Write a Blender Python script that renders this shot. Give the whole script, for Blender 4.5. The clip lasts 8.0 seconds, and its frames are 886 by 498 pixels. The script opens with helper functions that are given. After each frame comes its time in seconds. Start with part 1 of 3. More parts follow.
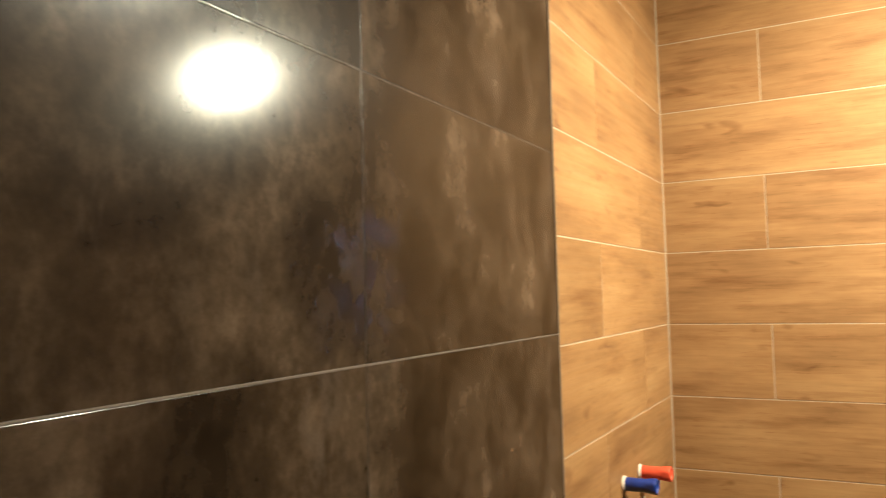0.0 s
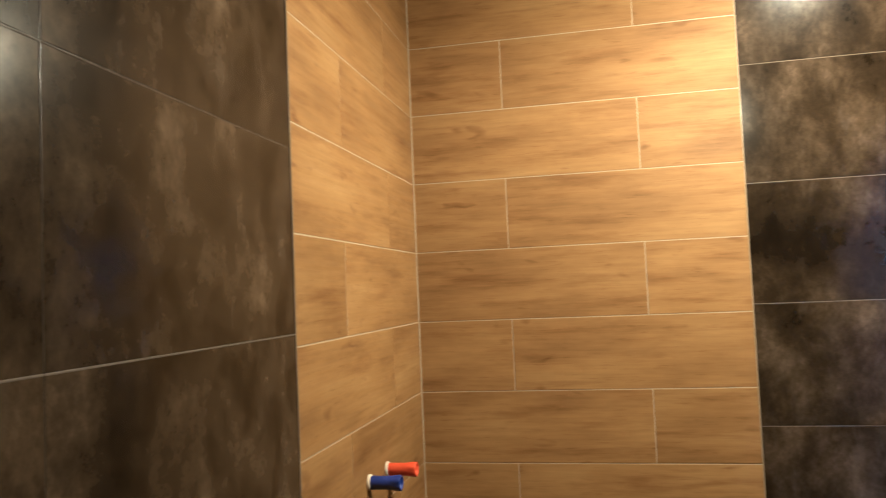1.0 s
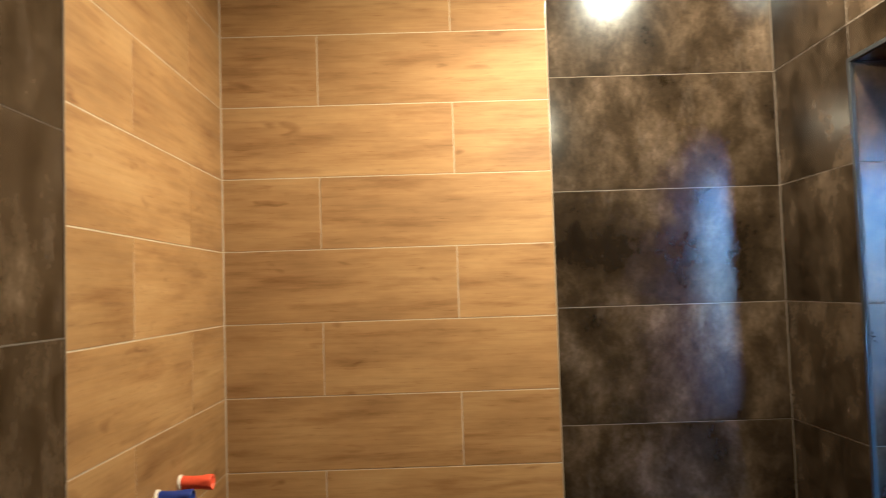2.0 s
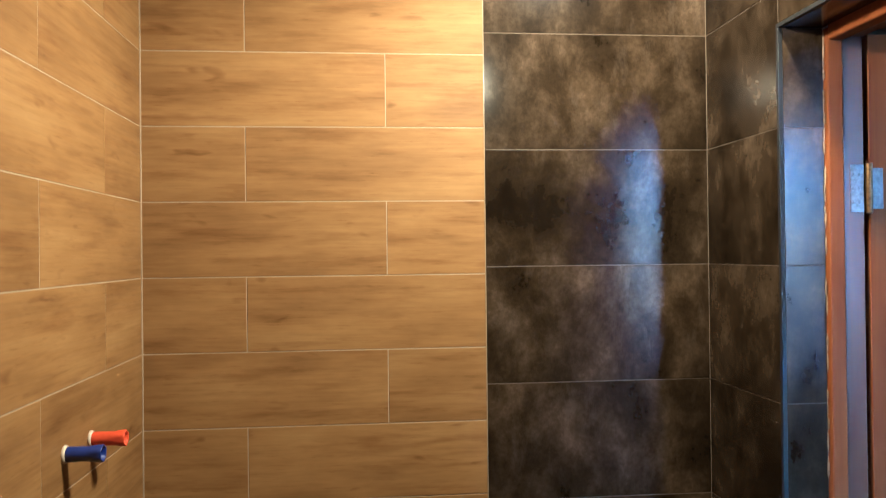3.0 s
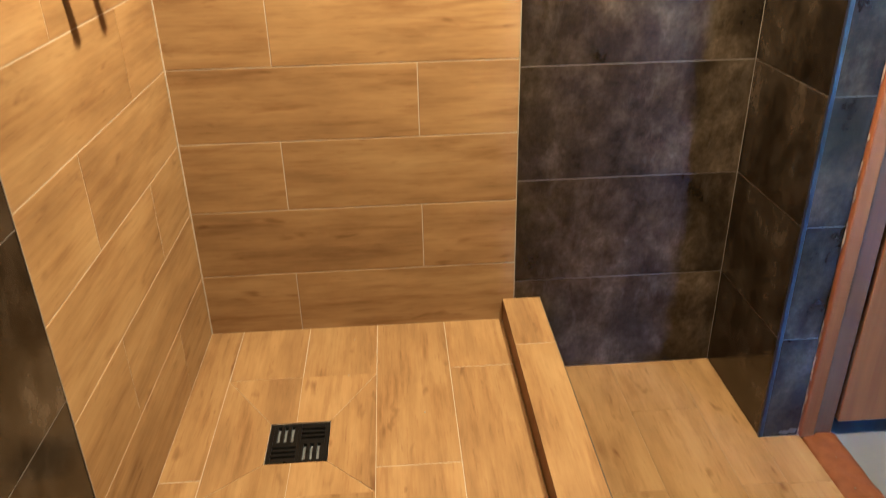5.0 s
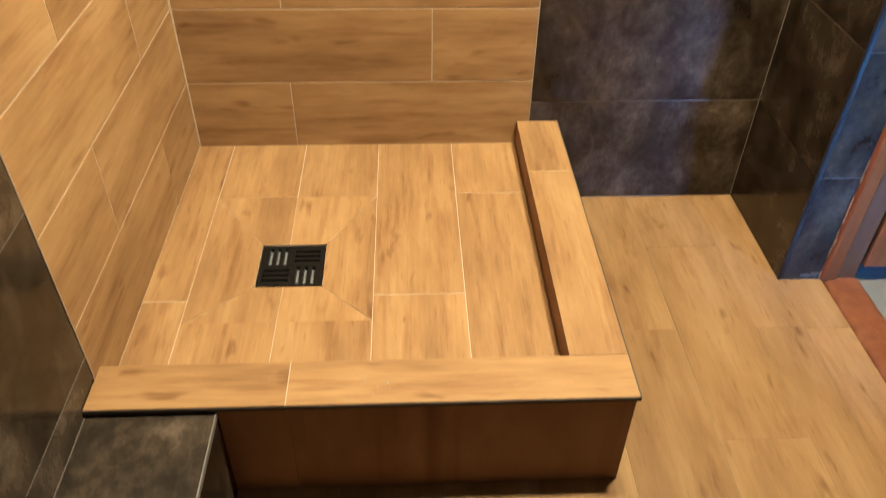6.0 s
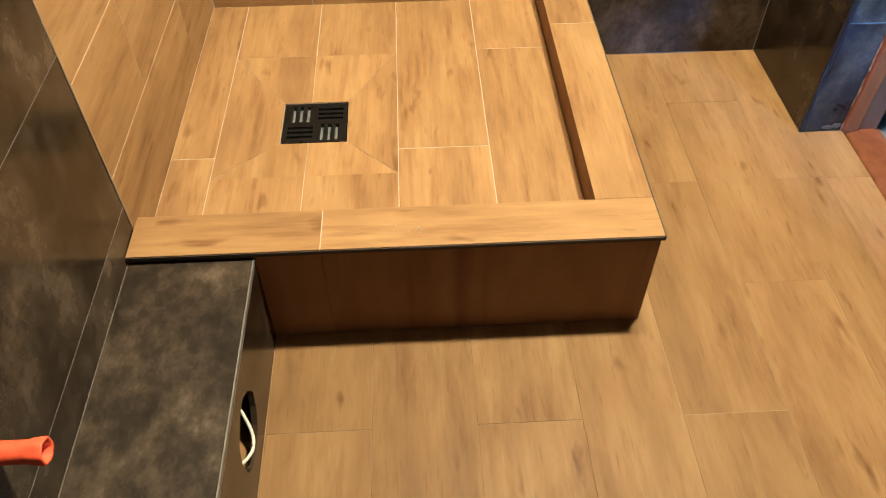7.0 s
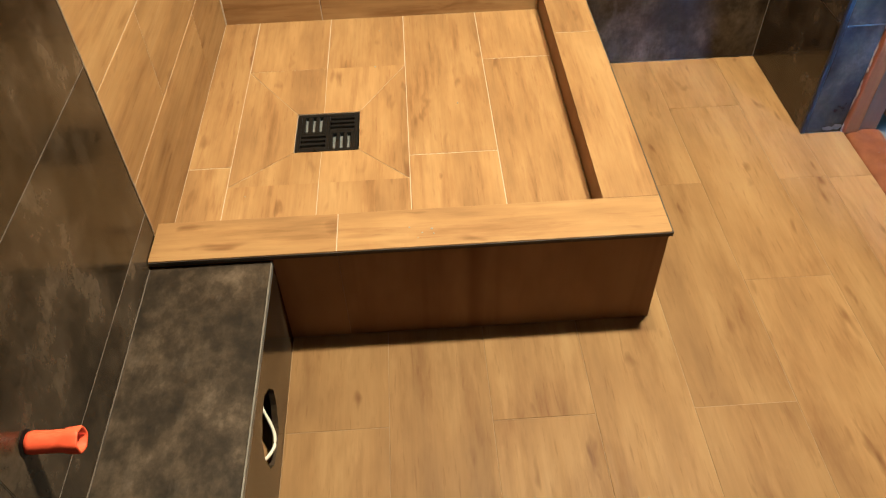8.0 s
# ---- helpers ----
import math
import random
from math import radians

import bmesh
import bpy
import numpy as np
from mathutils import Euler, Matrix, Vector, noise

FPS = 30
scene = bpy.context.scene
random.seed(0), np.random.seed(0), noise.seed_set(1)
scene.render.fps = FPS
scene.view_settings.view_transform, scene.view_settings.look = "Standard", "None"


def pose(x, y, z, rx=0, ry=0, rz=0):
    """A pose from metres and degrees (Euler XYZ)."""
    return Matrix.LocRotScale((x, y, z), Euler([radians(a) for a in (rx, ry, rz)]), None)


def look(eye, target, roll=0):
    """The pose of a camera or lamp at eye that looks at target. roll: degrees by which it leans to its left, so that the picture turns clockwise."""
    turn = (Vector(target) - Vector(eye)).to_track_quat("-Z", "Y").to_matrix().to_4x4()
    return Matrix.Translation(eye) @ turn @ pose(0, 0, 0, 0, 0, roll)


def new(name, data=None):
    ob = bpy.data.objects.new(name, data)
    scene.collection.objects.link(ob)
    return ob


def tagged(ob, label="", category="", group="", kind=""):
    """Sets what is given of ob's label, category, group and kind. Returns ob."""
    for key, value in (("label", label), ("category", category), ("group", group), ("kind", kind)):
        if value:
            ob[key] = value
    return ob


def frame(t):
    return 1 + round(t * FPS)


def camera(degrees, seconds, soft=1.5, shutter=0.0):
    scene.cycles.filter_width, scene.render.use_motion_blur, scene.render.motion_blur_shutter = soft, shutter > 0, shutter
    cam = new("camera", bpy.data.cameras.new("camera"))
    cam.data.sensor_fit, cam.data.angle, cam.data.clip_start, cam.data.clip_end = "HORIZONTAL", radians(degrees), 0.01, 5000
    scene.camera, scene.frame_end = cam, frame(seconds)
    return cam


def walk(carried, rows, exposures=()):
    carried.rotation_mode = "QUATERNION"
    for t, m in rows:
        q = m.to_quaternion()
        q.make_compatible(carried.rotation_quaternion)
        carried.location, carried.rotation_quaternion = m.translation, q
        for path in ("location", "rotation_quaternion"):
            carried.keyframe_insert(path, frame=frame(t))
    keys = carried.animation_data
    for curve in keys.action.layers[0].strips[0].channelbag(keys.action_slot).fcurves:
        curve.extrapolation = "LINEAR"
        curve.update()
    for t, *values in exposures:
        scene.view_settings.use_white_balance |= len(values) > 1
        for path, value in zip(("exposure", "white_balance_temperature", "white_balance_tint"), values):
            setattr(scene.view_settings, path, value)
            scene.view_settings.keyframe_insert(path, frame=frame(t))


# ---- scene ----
cam = camera(59.9, 8.0, soft=1.05, shutter=0.3)
PATH = [
    (0, (0.445, -2.076, 1.572), (-0.499, -0.317, 1.693), -1.4),
    (0.5, (0.473, -2.05, 1.562), (-0.196, -0.17, 1.685), -2.1),
    (1, (0.497, -2.025, 1.563), (0.09, -0.07, 1.673), -2.4),
    (1.5, (0.53, -2.01, 1.561), (0.327, -0.023, 1.668), -2.3),
    (2, (0.545, -1.978, 1.557), (0.566, 0.019, 1.662), -1.8),
    (2.2, (0.557, -1.976, 1.56), (0.671, 0.018, 1.658), -1.8),
    (3.3, (0.561, -1.939, 1.516), (0.751, 0.05, 1.439), -0.5),
    (3.5, (0.565, -1.936, 1.506), (0.744, 0.049, 1.346), -0.5),
    (4, (0.571, -1.92, 1.503), (0.726, 0.035, 1.112), -0.4),
    (4.5, (0.565, -1.905, 1.379), (0.689, -0.022, 0.716), -1.0),
    (4.7, (0.547, -1.892, 1.362), (0.666, -0.047, 0.599), -1.1),
    (5.8, (0.541, -1.755, 1.293), (0.6055, -0.164, 0.0835), -1.2),
    (6, (0.543, -1.731, 1.262), (0.626, -0.197, -0.018), 1.0),
    (6.5, (0.529, -1.752, 1.224), (0.592, -0.374, -0.225), 0.4),
    (7, (0.502, -1.798, 1.219), (0.56, -0.459, -0.265), -0.5),
    (7.5, (0.491, -1.823, 1.216), (0.54, -0.493, -0.277), -1.3),
    (8, (0.484, -1.849, 1.22), (0.533, -0.469, -0.227), -1.9),
]
walk(cam, [(t, look(eye, target, roll)) for t, eye, target, roll in PATH], exposures=[(0.0, 6.28, 4060, 13), (0.5, 5.78, 4060, 13), (1.0, 5.55, 4060, 13), (2.2, 5.62, 3990, 12), (3.5, 5.58, 4080, 14), (4.0, 6.05, 4170, 14), (4.5, 6.62, 4200, 14), (6.0, 7.27, 3990, 9), (8.0, 7.36, 3990, 9)])

# ---------------------------------------------------------------- world and light
world = bpy.data.worlds.new("sky")
scene.world = world
world.use_nodes = True
wt = world.node_tree
sky = wt.nodes.new("ShaderNodeTexSky")
sky.sky_type = "NISHITA"
sky.sun_disc = False
sky.sun_elevation = radians(28)
sky.dust_density = 0.7
sky.ozone_density = 3.5
sky.sun_rotation = radians(40)
wt.links.new(sky.outputs[0], wt.nodes["Background"].inputs[0])
wt.nodes["Background"].inputs[1].default_value = 0.15

sun_data = bpy.data.lights.new("sun", "SUN")
sun_data.energy, sun_data.angle, sun_data.color = 2.0, radians(0.5), (1, 0.93, 0.84)
sun = new("sun", sun_data)
sun.matrix_world = look((0, 0, 0), (-0.57, -0.67, -0.47))

LAMP = (0.88, -0.69, 2.115)
bulb_light = bpy.data.lights.new("bulb_light", "POINT")
bulb_light.energy, bulb_light.shadow_soft_size, bulb_light.color = 1.25, 0.030, (1.0, 0.66, 0.24)
bulb = new("bulb_light", bulb_light)
bulb.location = LAMP

DOWN = (1.178, -0.66, 2.585)
down_light = bpy.data.lights.new("down_light", "SPOT")
down_light.energy, down_light.shadow_soft_size, down_light.color = 4.5, 0.055, (1.0, 0.67, 0.26)
down_light.spot_size, down_light.spot_blend = radians(160), 0.45
down = new("down_light", down_light)
down.matrix_world = look(DOWN, (DOWN[0], DOWN[1] - 0.001, 0))

# ---------------------------------------------------------------- materials


def material(name):
    m = bpy.data.materials.new(name)
    m.use_nodes = True
    return m, m.node_tree, m.node_tree.nodes["Principled BSDF"]


def node(nt, kind, **values):
    n = nt.nodes.new(kind)
    for key, value in values.items():
        n.inputs[key.replace("_", " ")].default_value = value
    return n


def ramp(nt, source, stops):
    r = nt.nodes.new("ShaderNodeValToRGB")
    while len(r.color_ramp.elements) < len(stops):
        r.color_ramp.elements.new(0.5)
    for e, (at, c) in zip(r.color_ramp.elements, stops):
        e.position, e.color = at, (*c, 1) if len(c) == 3 else c
    nt.links.new(source, r.inputs[0])
    return r


def piece_coords(nt, scale):
    """Object coordinates, shifted by a random amount for each piece, then stretched."""
    tc = nt.nodes.new("ShaderNodeTexCoord")
    info = nt.nodes.new("ShaderNodeObjectInfo")
    comb = nt.nodes.new("ShaderNodeCombineXYZ")
    for i, k in enumerate((37.0, 91.0, 53.0)):
        mul = nt.nodes.new("ShaderNodeMath")
        mul.operation = "MULTIPLY"
        mul.inputs[1].default_value = k
        nt.links.new(info.outputs["Random"], mul.inputs[0])
        nt.links.new(mul.outputs[0], comb.inputs[i])
    add = nt.nodes.new("ShaderNodeVectorMath")
    add.operation = "ADD"
    nt.links.new(tc.outputs["Object"], add.inputs[0])
    nt.links.new(comb.outputs[0], add.inputs[1])
    outs = []
    for s in scale:
        mp = nt.nodes.new("ShaderNodeMapping")
        mp.inputs["Scale"].default_value = s
        nt.links.new(add.outputs[0], mp.inputs["Vector"])
        outs.append(mp.outputs[0])
    return outs, info


def noise_tex(nt, vec, scale, detail=4.0, rough=0.55, distortion=0.0):
    n = node(nt, "ShaderNodeTexNoise", Scale=scale, Detail=detail, Roughness=rough, Distortion=distortion)
    nt.links.new(vec, n.inputs["Vector"])
    return n.outputs["Fac"]


def mix(nt, fac, a, b, mode="MIX"):
    n = nt.nodes.new("ShaderNodeMix")
    n.data_type, n.blend_type = "RGBA", mode
    for sock, v in ((n.inputs[0], fac), (n.inputs[6], a), (n.inputs[7], b)):
        if isinstance(v, (int, float)):
            sock.default_value = v
        elif isinstance(v, tuple):
            sock.default_value = (*v, 1)
        else:
            nt.links.new(v, sock)
    return n.outputs[2]


def bump(nt, bsdf, height, strength, distance=0.001):
    b = node(nt, "ShaderNodeBump", Strength=strength, Distance=distance)
    nt.links.new(height, b.inputs["Height"])
    nt.links.new(b.outputs[0], bsdf.inputs["Normal"])


def wood_tile_material(name="wood_look_porcelain", value=1.0, soft=1.0, sheen=0.15):
    """Printed wood-look tile, grain along local x: pale ground, dark smudges, small knots, fine grain."""
    m, nt, p = material(name)
    (broad, fine, smear, knot, tick), info = piece_coords(nt, [(1.5, 6, 1), (6, 130, 1), (3.6, 30 / soft, 1), (20, 62, 1), (26, 300, 1)])
    a = noise_tex(nt, broad, 1.7, 4, 0.6, 0.1)
    tint = lambda c: tuple(value * q for q in c)
    base = ramp(nt, a, [(0.26, tint((0.163, 0.086, 0.0235))), (0.5, tint((0.236, 0.130, 0.0355))), (0.74, tint((0.290, 0.172, 0.0535)))]).outputs[0]
    f = ramp(nt, noise_tex(nt, fine, 1.0, 5, 0.65), [(0.3, (0.86, 0.845, 0.82)), (0.62, (1.0, 1.0, 1.0))]).outputs[0]
    col = mix(nt, 0.95 / soft, base, f, "MULTIPLY")
    s = ramp(nt, noise_tex(nt, smear, 1.0, 5, 0.6, 0.12), [(0.52, (0, 0, 0)), (0.78, (1, 1, 1))]).outputs[0]
    col = mix(nt, s, col, mix(nt, 1.0, col, (0.64, 0.54, 0.42), "MULTIPLY"))
    k = ramp(nt, noise_tex(nt, knot, 0.42, 2, 0.5, 0.3), [(0.66, (0, 0, 0)), (0.80, (1, 1, 1))]).outputs[0]
    col = mix(nt, k, col, mix(nt, 1.0, col, (0.52, 0.42, 0.31), "MULTIPLY"))
    g = ramp(nt, noise_tex(nt, tick, 0.5, 3, 0.6), [(0.60, (0, 0, 0)), (0.74, (0.7, 0.7, 0.7))]).outputs[0]
    col = mix(nt, g, col, mix(nt, 1.0, col, (0.72, 0.64, 0.54), "MULTIPLY"))
    tone = ramp(nt, info.outputs["Random"], [(0.0, (0.90, 0.89, 0.875)), (1.0, (1.06, 1.06, 1.06))]).outputs[0]
    col = mix(nt, 1.0, col, tone, "MULTIPLY")
    nt.links.new(col, p.inputs["Base Color"])
    r = ramp(nt, noise_tex(nt, fine, 0.7, 3, 0.6), [(0.3, (0.48, 0.48, 0.48)), (0.7, (0.60, 0.60, 0.60))]).outputs[0]
    nt.links.new(r, p.inputs["Roughness"])
    p.inputs["Specular IOR Level"].default_value = sheen
    bump(nt, p, noise_tex(nt, fine, 1.0, 5, 0.65), 0.22, 0.0006)
    return m


def dark_tile_material(name="dark_stone_look_porcelain", dull=0.0, lift=1.0, grain=1.0, gloss=0.22):
    """Dark rusty stone-look tile: soft clouds, brushed smears, pits."""
    m, nt, p = material(name)
    (cloud, streak, brush, speck), info = piece_coords(nt, [(1, 1, 1), (1.25, 0.9, 1), (2.2, 0.8, 1), (1, 1, 1)])
    a = noise_tex(nt, cloud, 2.8 * grain, 3, 0.5, 0.2)
    b = noise_tex(nt, streak, 6.5 * grain, 10, 0.66, 0.12)
    c = noise_tex(nt, brush, 10.0 * grain, 8, 0.66, 0.25)
    base = ramp(nt, b, [(0.33, (0.0090, 0.0055, 0.0025)), (0.46, (0.0200, 0.0128, 0.0063)),
                        (0.58, (0.0410, 0.0273, 0.0149)), (0.72, (0.0920, 0.0640, 0.0385))]).outputs[0]
    large = ramp(nt, a, [(0.30, (0.58, 0.58, 0.58)), (0.70, (1.35, 1.35, 1.35))]).outputs[0]
    col = mix(nt, 1.0, base, large, "MULTIPLY")
    sm = ramp(nt, c, [(0.54, (0, 0, 0)), (0.74, (1, 1, 1))]).outputs[0]
    gate = mix(nt, 1.0, sm, ramp(nt, a, [(0.42, (0, 0, 0)), (0.62, (0.8, 0.8, 0.8))]).outputs[0], "MULTIPLY")
    col = mix(nt, gate, col, (0.060, 0.0435, 0.0290))
    d = ramp(nt, noise_tex(nt, speck, 80, 4, 0.65), [(0.32, (0.66, 0.66, 0.66)), (0.6, (1, 1, 1))]).outputs[0]
    col = mix(nt, 0.7, col, d, "MULTIPLY")
    tone = ramp(nt, info.outputs["Random"], [(0.0, (0.85 * lift,) * 3), (1.0, (1.15 * lift,) * 3)]).outputs[0]
    nt.links.new(mix(nt, 1.0, col, tone, "MULTIPLY"), p.inputs["Base Color"])
    r = ramp(nt, b, [(0.3, (0.160 + dull,) * 3), (0.75, (0.185 + dull,) * 3)]).outputs[0]
    nt.links.new(r, p.inputs["Roughness"])
    p.inputs["Specular IOR Level"].default_value = gloss
    bump(nt, p, b, 0.015, 0.0006)
    return m


def plain_material(name, colour, rough=0.6, metal=0.0, vary=0.12, scale=30.0, bumpy=0.15, spec=0.5):
    m, nt, p = material(name)
    (v,), info = piece_coords(nt, [(1, 1, 1)])
    n = noise_tex(nt, v, scale, 5, 0.6)
    lo, hi = tuple(c * (1 - vary) for c in colour), tuple(min(1, c * (1 + vary)) for c in colour)
    big = noise_tex(nt, v, scale * 0.12, 3, 0.6)
    c1 = ramp(nt, n, [(0.3, lo), (0.7, hi)]).outputs[0]
    c2 = ramp(nt, big, [(0.3, (1 - vary,) * 3), (0.7, (1.0,) * 3)]).outputs[0]
    nt.links.new(mix(nt, 1.0, c1, c2, "MULTIPLY"), p.inputs["Base Color"])
    rr = ramp(nt, n, [(0.3, (max(0.03, rough * 0.85),) * 3), (0.7, (min(1, rough * 1.15),) * 3)]).outputs[0]
    nt.links.new(rr, p.inputs["Roughness"])
    p.inputs["Metallic"].default_value = metal
    p.inputs["Specular IOR Level"].default_value = spec
    bump(nt, p, n, bumpy, 0.001)
    return m


def painted_wood_material(name, depth, gloss=0.15, rough=0.6):
    m, nt, p = material(name)
    (g, w), info = piece_coords(nt, [(30, 30, 1.5), (12, 12, 12)])
    a = noise_tex(nt, g, 1.0, 5, 0.6, 0.3)
    base = ramp(nt, a, [(0.3, tuple(depth * q for q in (0.200, 0.056, 0.009))), (0.7, tuple(depth * q for q in (0.280, 0.090, 0.014)))]).outputs[0]
    s = ramp(nt, noise_tex(nt, w, 1.0, 6, 0.7), [(0.66, (0, 0, 0)), (0.78, (1, 1, 1))]).outputs[0]
    nt.links.new(mix(nt, s, base, tuple(depth * q for q in (0.20, 0.060, 0.016))), p.inputs["Base Color"])
    p.inputs["Roughness"].default_value = rough
    p.inputs["Specular IOR Level"].default_value = gloss
    bump(nt, p, a, 0.2, 0.001)
    return m


WOOD = wood_tile_material()
WOOD_FLOOR = wood_tile_material("satin_wood_look_floor_porcelain", 0.74, 1.7, 0.10)
DARK = dark_tile_material()
# Lighter, rougher, finer-grained version of the dark tile, for the boxing top.
DARK_DULL = dark_tile_material("dull_dark_stone_look_porcelain", 0.35, 1.15, 2.4, 0.14)
GROUT_CREAM = plain_material("cream_grout", (0.325, 0.247, 0.155), 0.8, vary=0.10, scale=90, bumpy=0.3)
GROUT_BROWN = plain_material("brown_grout", (0.180, 0.114, 0.045), 0.8, vary=0.15, scale=90, bumpy=0.3)
GROUT_GREY = plain_material("grey_brown_grout", (0.085, 0.063, 0.042), 0.85, vary=0.2, scale=90, bumpy=0.3)
PLASTER = plain_material("plaster", (0.62, 0.60, 0.56), 0.9, vary=0.06, scale=14, bumpy=0.2)
# Ceilings stay out of view; this grey is darkened to weaken their bounce.
CEILING = plain_material("dark_unseen_ceiling", (0.14, 0.135, 0.13), 0.9, vary=0.03, scale=14, bumpy=0.1)
PAINTED = painted_wood_material("red_brown_painted_wood", 0.75)
# Frame paint once more, glossier, with the recessed rebate's shade in its colour.
REBATE = painted_wood_material("glossy_shaded_red_brown_paint", 0.35, 0.6, 0.32)
WORN_PAINT = painted_wood_material("worn_dark_red_floor_paint", 0.42)
ZINC = plain_material("dull_zinc", (0.22, 0.22, 0.21), 0.5, 0.7, vary=0.3, scale=120, bumpy=0.2)
BRASS = plain_material("tarnished_brass", (0.24, 0.15, 0.065), 0.45, 0.8, vary=0.3, scale=120, bumpy=0.2)
SEALANT = plain_material("crumbly_pale_sealant", (0.36, 0.24, 0.15), 0.8, vary=0.45, scale=70, bumpy=0.8)
BLACK_METAL = plain_material("black_metal", (0.012, 0.011, 0.010), 0.32, 0.6, vary=0.2, scale=60, bumpy=0.1)
DARK_TRIM = plain_material("dark_metal_trim", (0.007, 0.007, 0.008), 0.55, 0.0, vary=0.15, scale=60, bumpy=0.05)
GLAZED_GROUT = plain_material("smooth_grey_brown_grout", (0.060, 0.046, 0.033), 0.24, vary=0.2, scale=90, bumpy=0.05)
PALE_TRIM = plain_material("pale_glossy_edge_profile", (0.25, 0.19, 0.12), 0.2, vary=0.08, scale=90, bumpy=0.03)
CURB_EDGE = plain_material("dark_brown_tile_edge", (0.030, 0.017, 0.008), 0.6, vary=0.2, scale=80, bumpy=0.1)
FOAM = plain_material("dried_beige_filler", (0.26, 0.20, 0.13), 0.85, vary=0.25, scale=60, bumpy=0.6)
GREY_TRIM = plain_material("grey_metal_trim", (0.15, 0.13, 0.105), 0.5, 0.4, vary=0.12, scale=60, bumpy=0.05)
ORANGE = plain_material("orange_plastic", (0.60, 0.075, 0.005), 0.45, vary=0.12, scale=45, bumpy=0.1, spec=0.25)
BLUE = plain_material("blue_plastic", (0.016, 0.032, 0.21), 0.36, vary=0.15, scale=45, bumpy=0.1)
GASKET = plain_material("pale_gasket", (0.62, 0.52, 0.40), 0.6, vary=0.12, scale=80, bumpy=0.2)
CABLE = plain_material("white_cable_sheath", (0.50, 0.45, 0.36), 0.42, vary=0.06, scale=80, bumpy=0.05)
PIPE_GREY = plain_material("grey_plastic_pipe", (0.16, 0.15, 0.14), 0.5, vary=0.15, scale=40, bumpy=0.1)
WHITE_FRAME = plain_material("white_window_plastic", (0.80, 0.80, 0.80), 0.35, vary=0.03, scale=40, bumpy=0.03)
# Wall colour invented and kept dark, so less daylight bounces through the doorway.
ASSUMED_WALL = plain_material("dark_assumed_wall", (0.038, 0.031, 0.024), 0.8, vary=0.12, scale=12, bumpy=0.1)
LAMINATE = plain_material("pale_laminate", (0.10, 0.095, 0.085), 0.5, vary=0.08, scale=20, bumpy=0.05)

# ---------------------------------------------------------------- building helpers


def mesh_from(bm, name, mat):
    me = bpy.data.meshes.new(name)
    bm.normal_update()
    bm.to_mesh(me)
    bm.free()
    me.materials.append(mat)
    return me


def part(name, bm, mat, parent, label="", m=None):
    ob = new(name, mesh_from(bm, name, mat))
    ob.parent = parent
    if m is not None:
        ob.matrix_basis = m
    return tagged(ob, label)


def block(lo, hi, bevel=0.0, segments=2):
    bm = bmesh.new()
    bmesh.ops.create_cube(bm, size=1)
    for v in bm.verts:
        v.co = Vector([(lo[i] + hi[i]) / 2 + v.co[i] * (hi[i] - lo[i]) for i in range(3)])
    if bevel:
        bmesh.ops.bevel(bm, geom=bm.edges[:], offset=bevel, segments=segments, affect="EDGES", profile=0.6)
    return bm


def joined(*bms):
    out = bmesh.new()
    for b in bms:
        me = bpy.data.meshes.new("tmp")
        b.to_mesh(me)
        b.free()
        out.from_mesh(me)
        bpy.data.meshes.remove(me)
    return out


def lathe(profile, sides=24, squash=None):
    """A body turned round the local z axis from (radius, height) pairs; squash(i, a) scales the radius."""
    bm = bmesh.new()
    rings = []
    for i, (r, h) in enumerate(profile):
        ring = []
        for k in range(sides):
            a = 2 * math.pi * k / sides
            q = r * (squash(i, a) if squash else 1)
            ring.append(bm.verts.new((q * math.cos(a), q * math.sin(a), h)))
        rings.append(ring)
    for r0, r1 in zip(rings, rings[1:]):
        for k in range(sides):
            bm.faces.new((r0[k], r0[(k + 1) % sides], r1[(k + 1) % sides], r1[k]))
    bm.faces.new(rings[0][::-1])
    bm.faces.new(rings[-1])
    for f in bm.faces:
        f.smooth = len(f.verts) == 4
    return bm


def tube(points, radius, sides=10):
    bm = bmesh.new()
    pts = [Vector(p) for p in points]
    rings = []
    side = Vector((0, 1, 0.2)).normalized()
    for i, p in enumerate(pts):
        d = (pts[min(i + 1, len(pts) - 1)] - pts[max(i - 1, 0)]).normalized()
        u = d.cross(side).normalized()
        v = d.cross(u).normalized()
        rings.append([bm.verts.new(p + radius * (math.cos(a) * u + math.sin(a) * v)) for a in [2 * math.pi * k / sides for k in range(sides)]])
    for r0, r1 in zip(rings, rings[1:]):
        for k in range(sides):
            bm.faces.new((r0[k], r0[(k + 1) % sides], r1[(k + 1) % sides], r1[k])).smooth = True
    bm.faces.new(rings[0][::-1])
    bm.faces.new(rings[-1])
    bmesh.ops.recalc_face_normals(bm, faces=bm.faces[:])
    return bm


TILE_MESHES = {}
TILE_THICK = 0.009


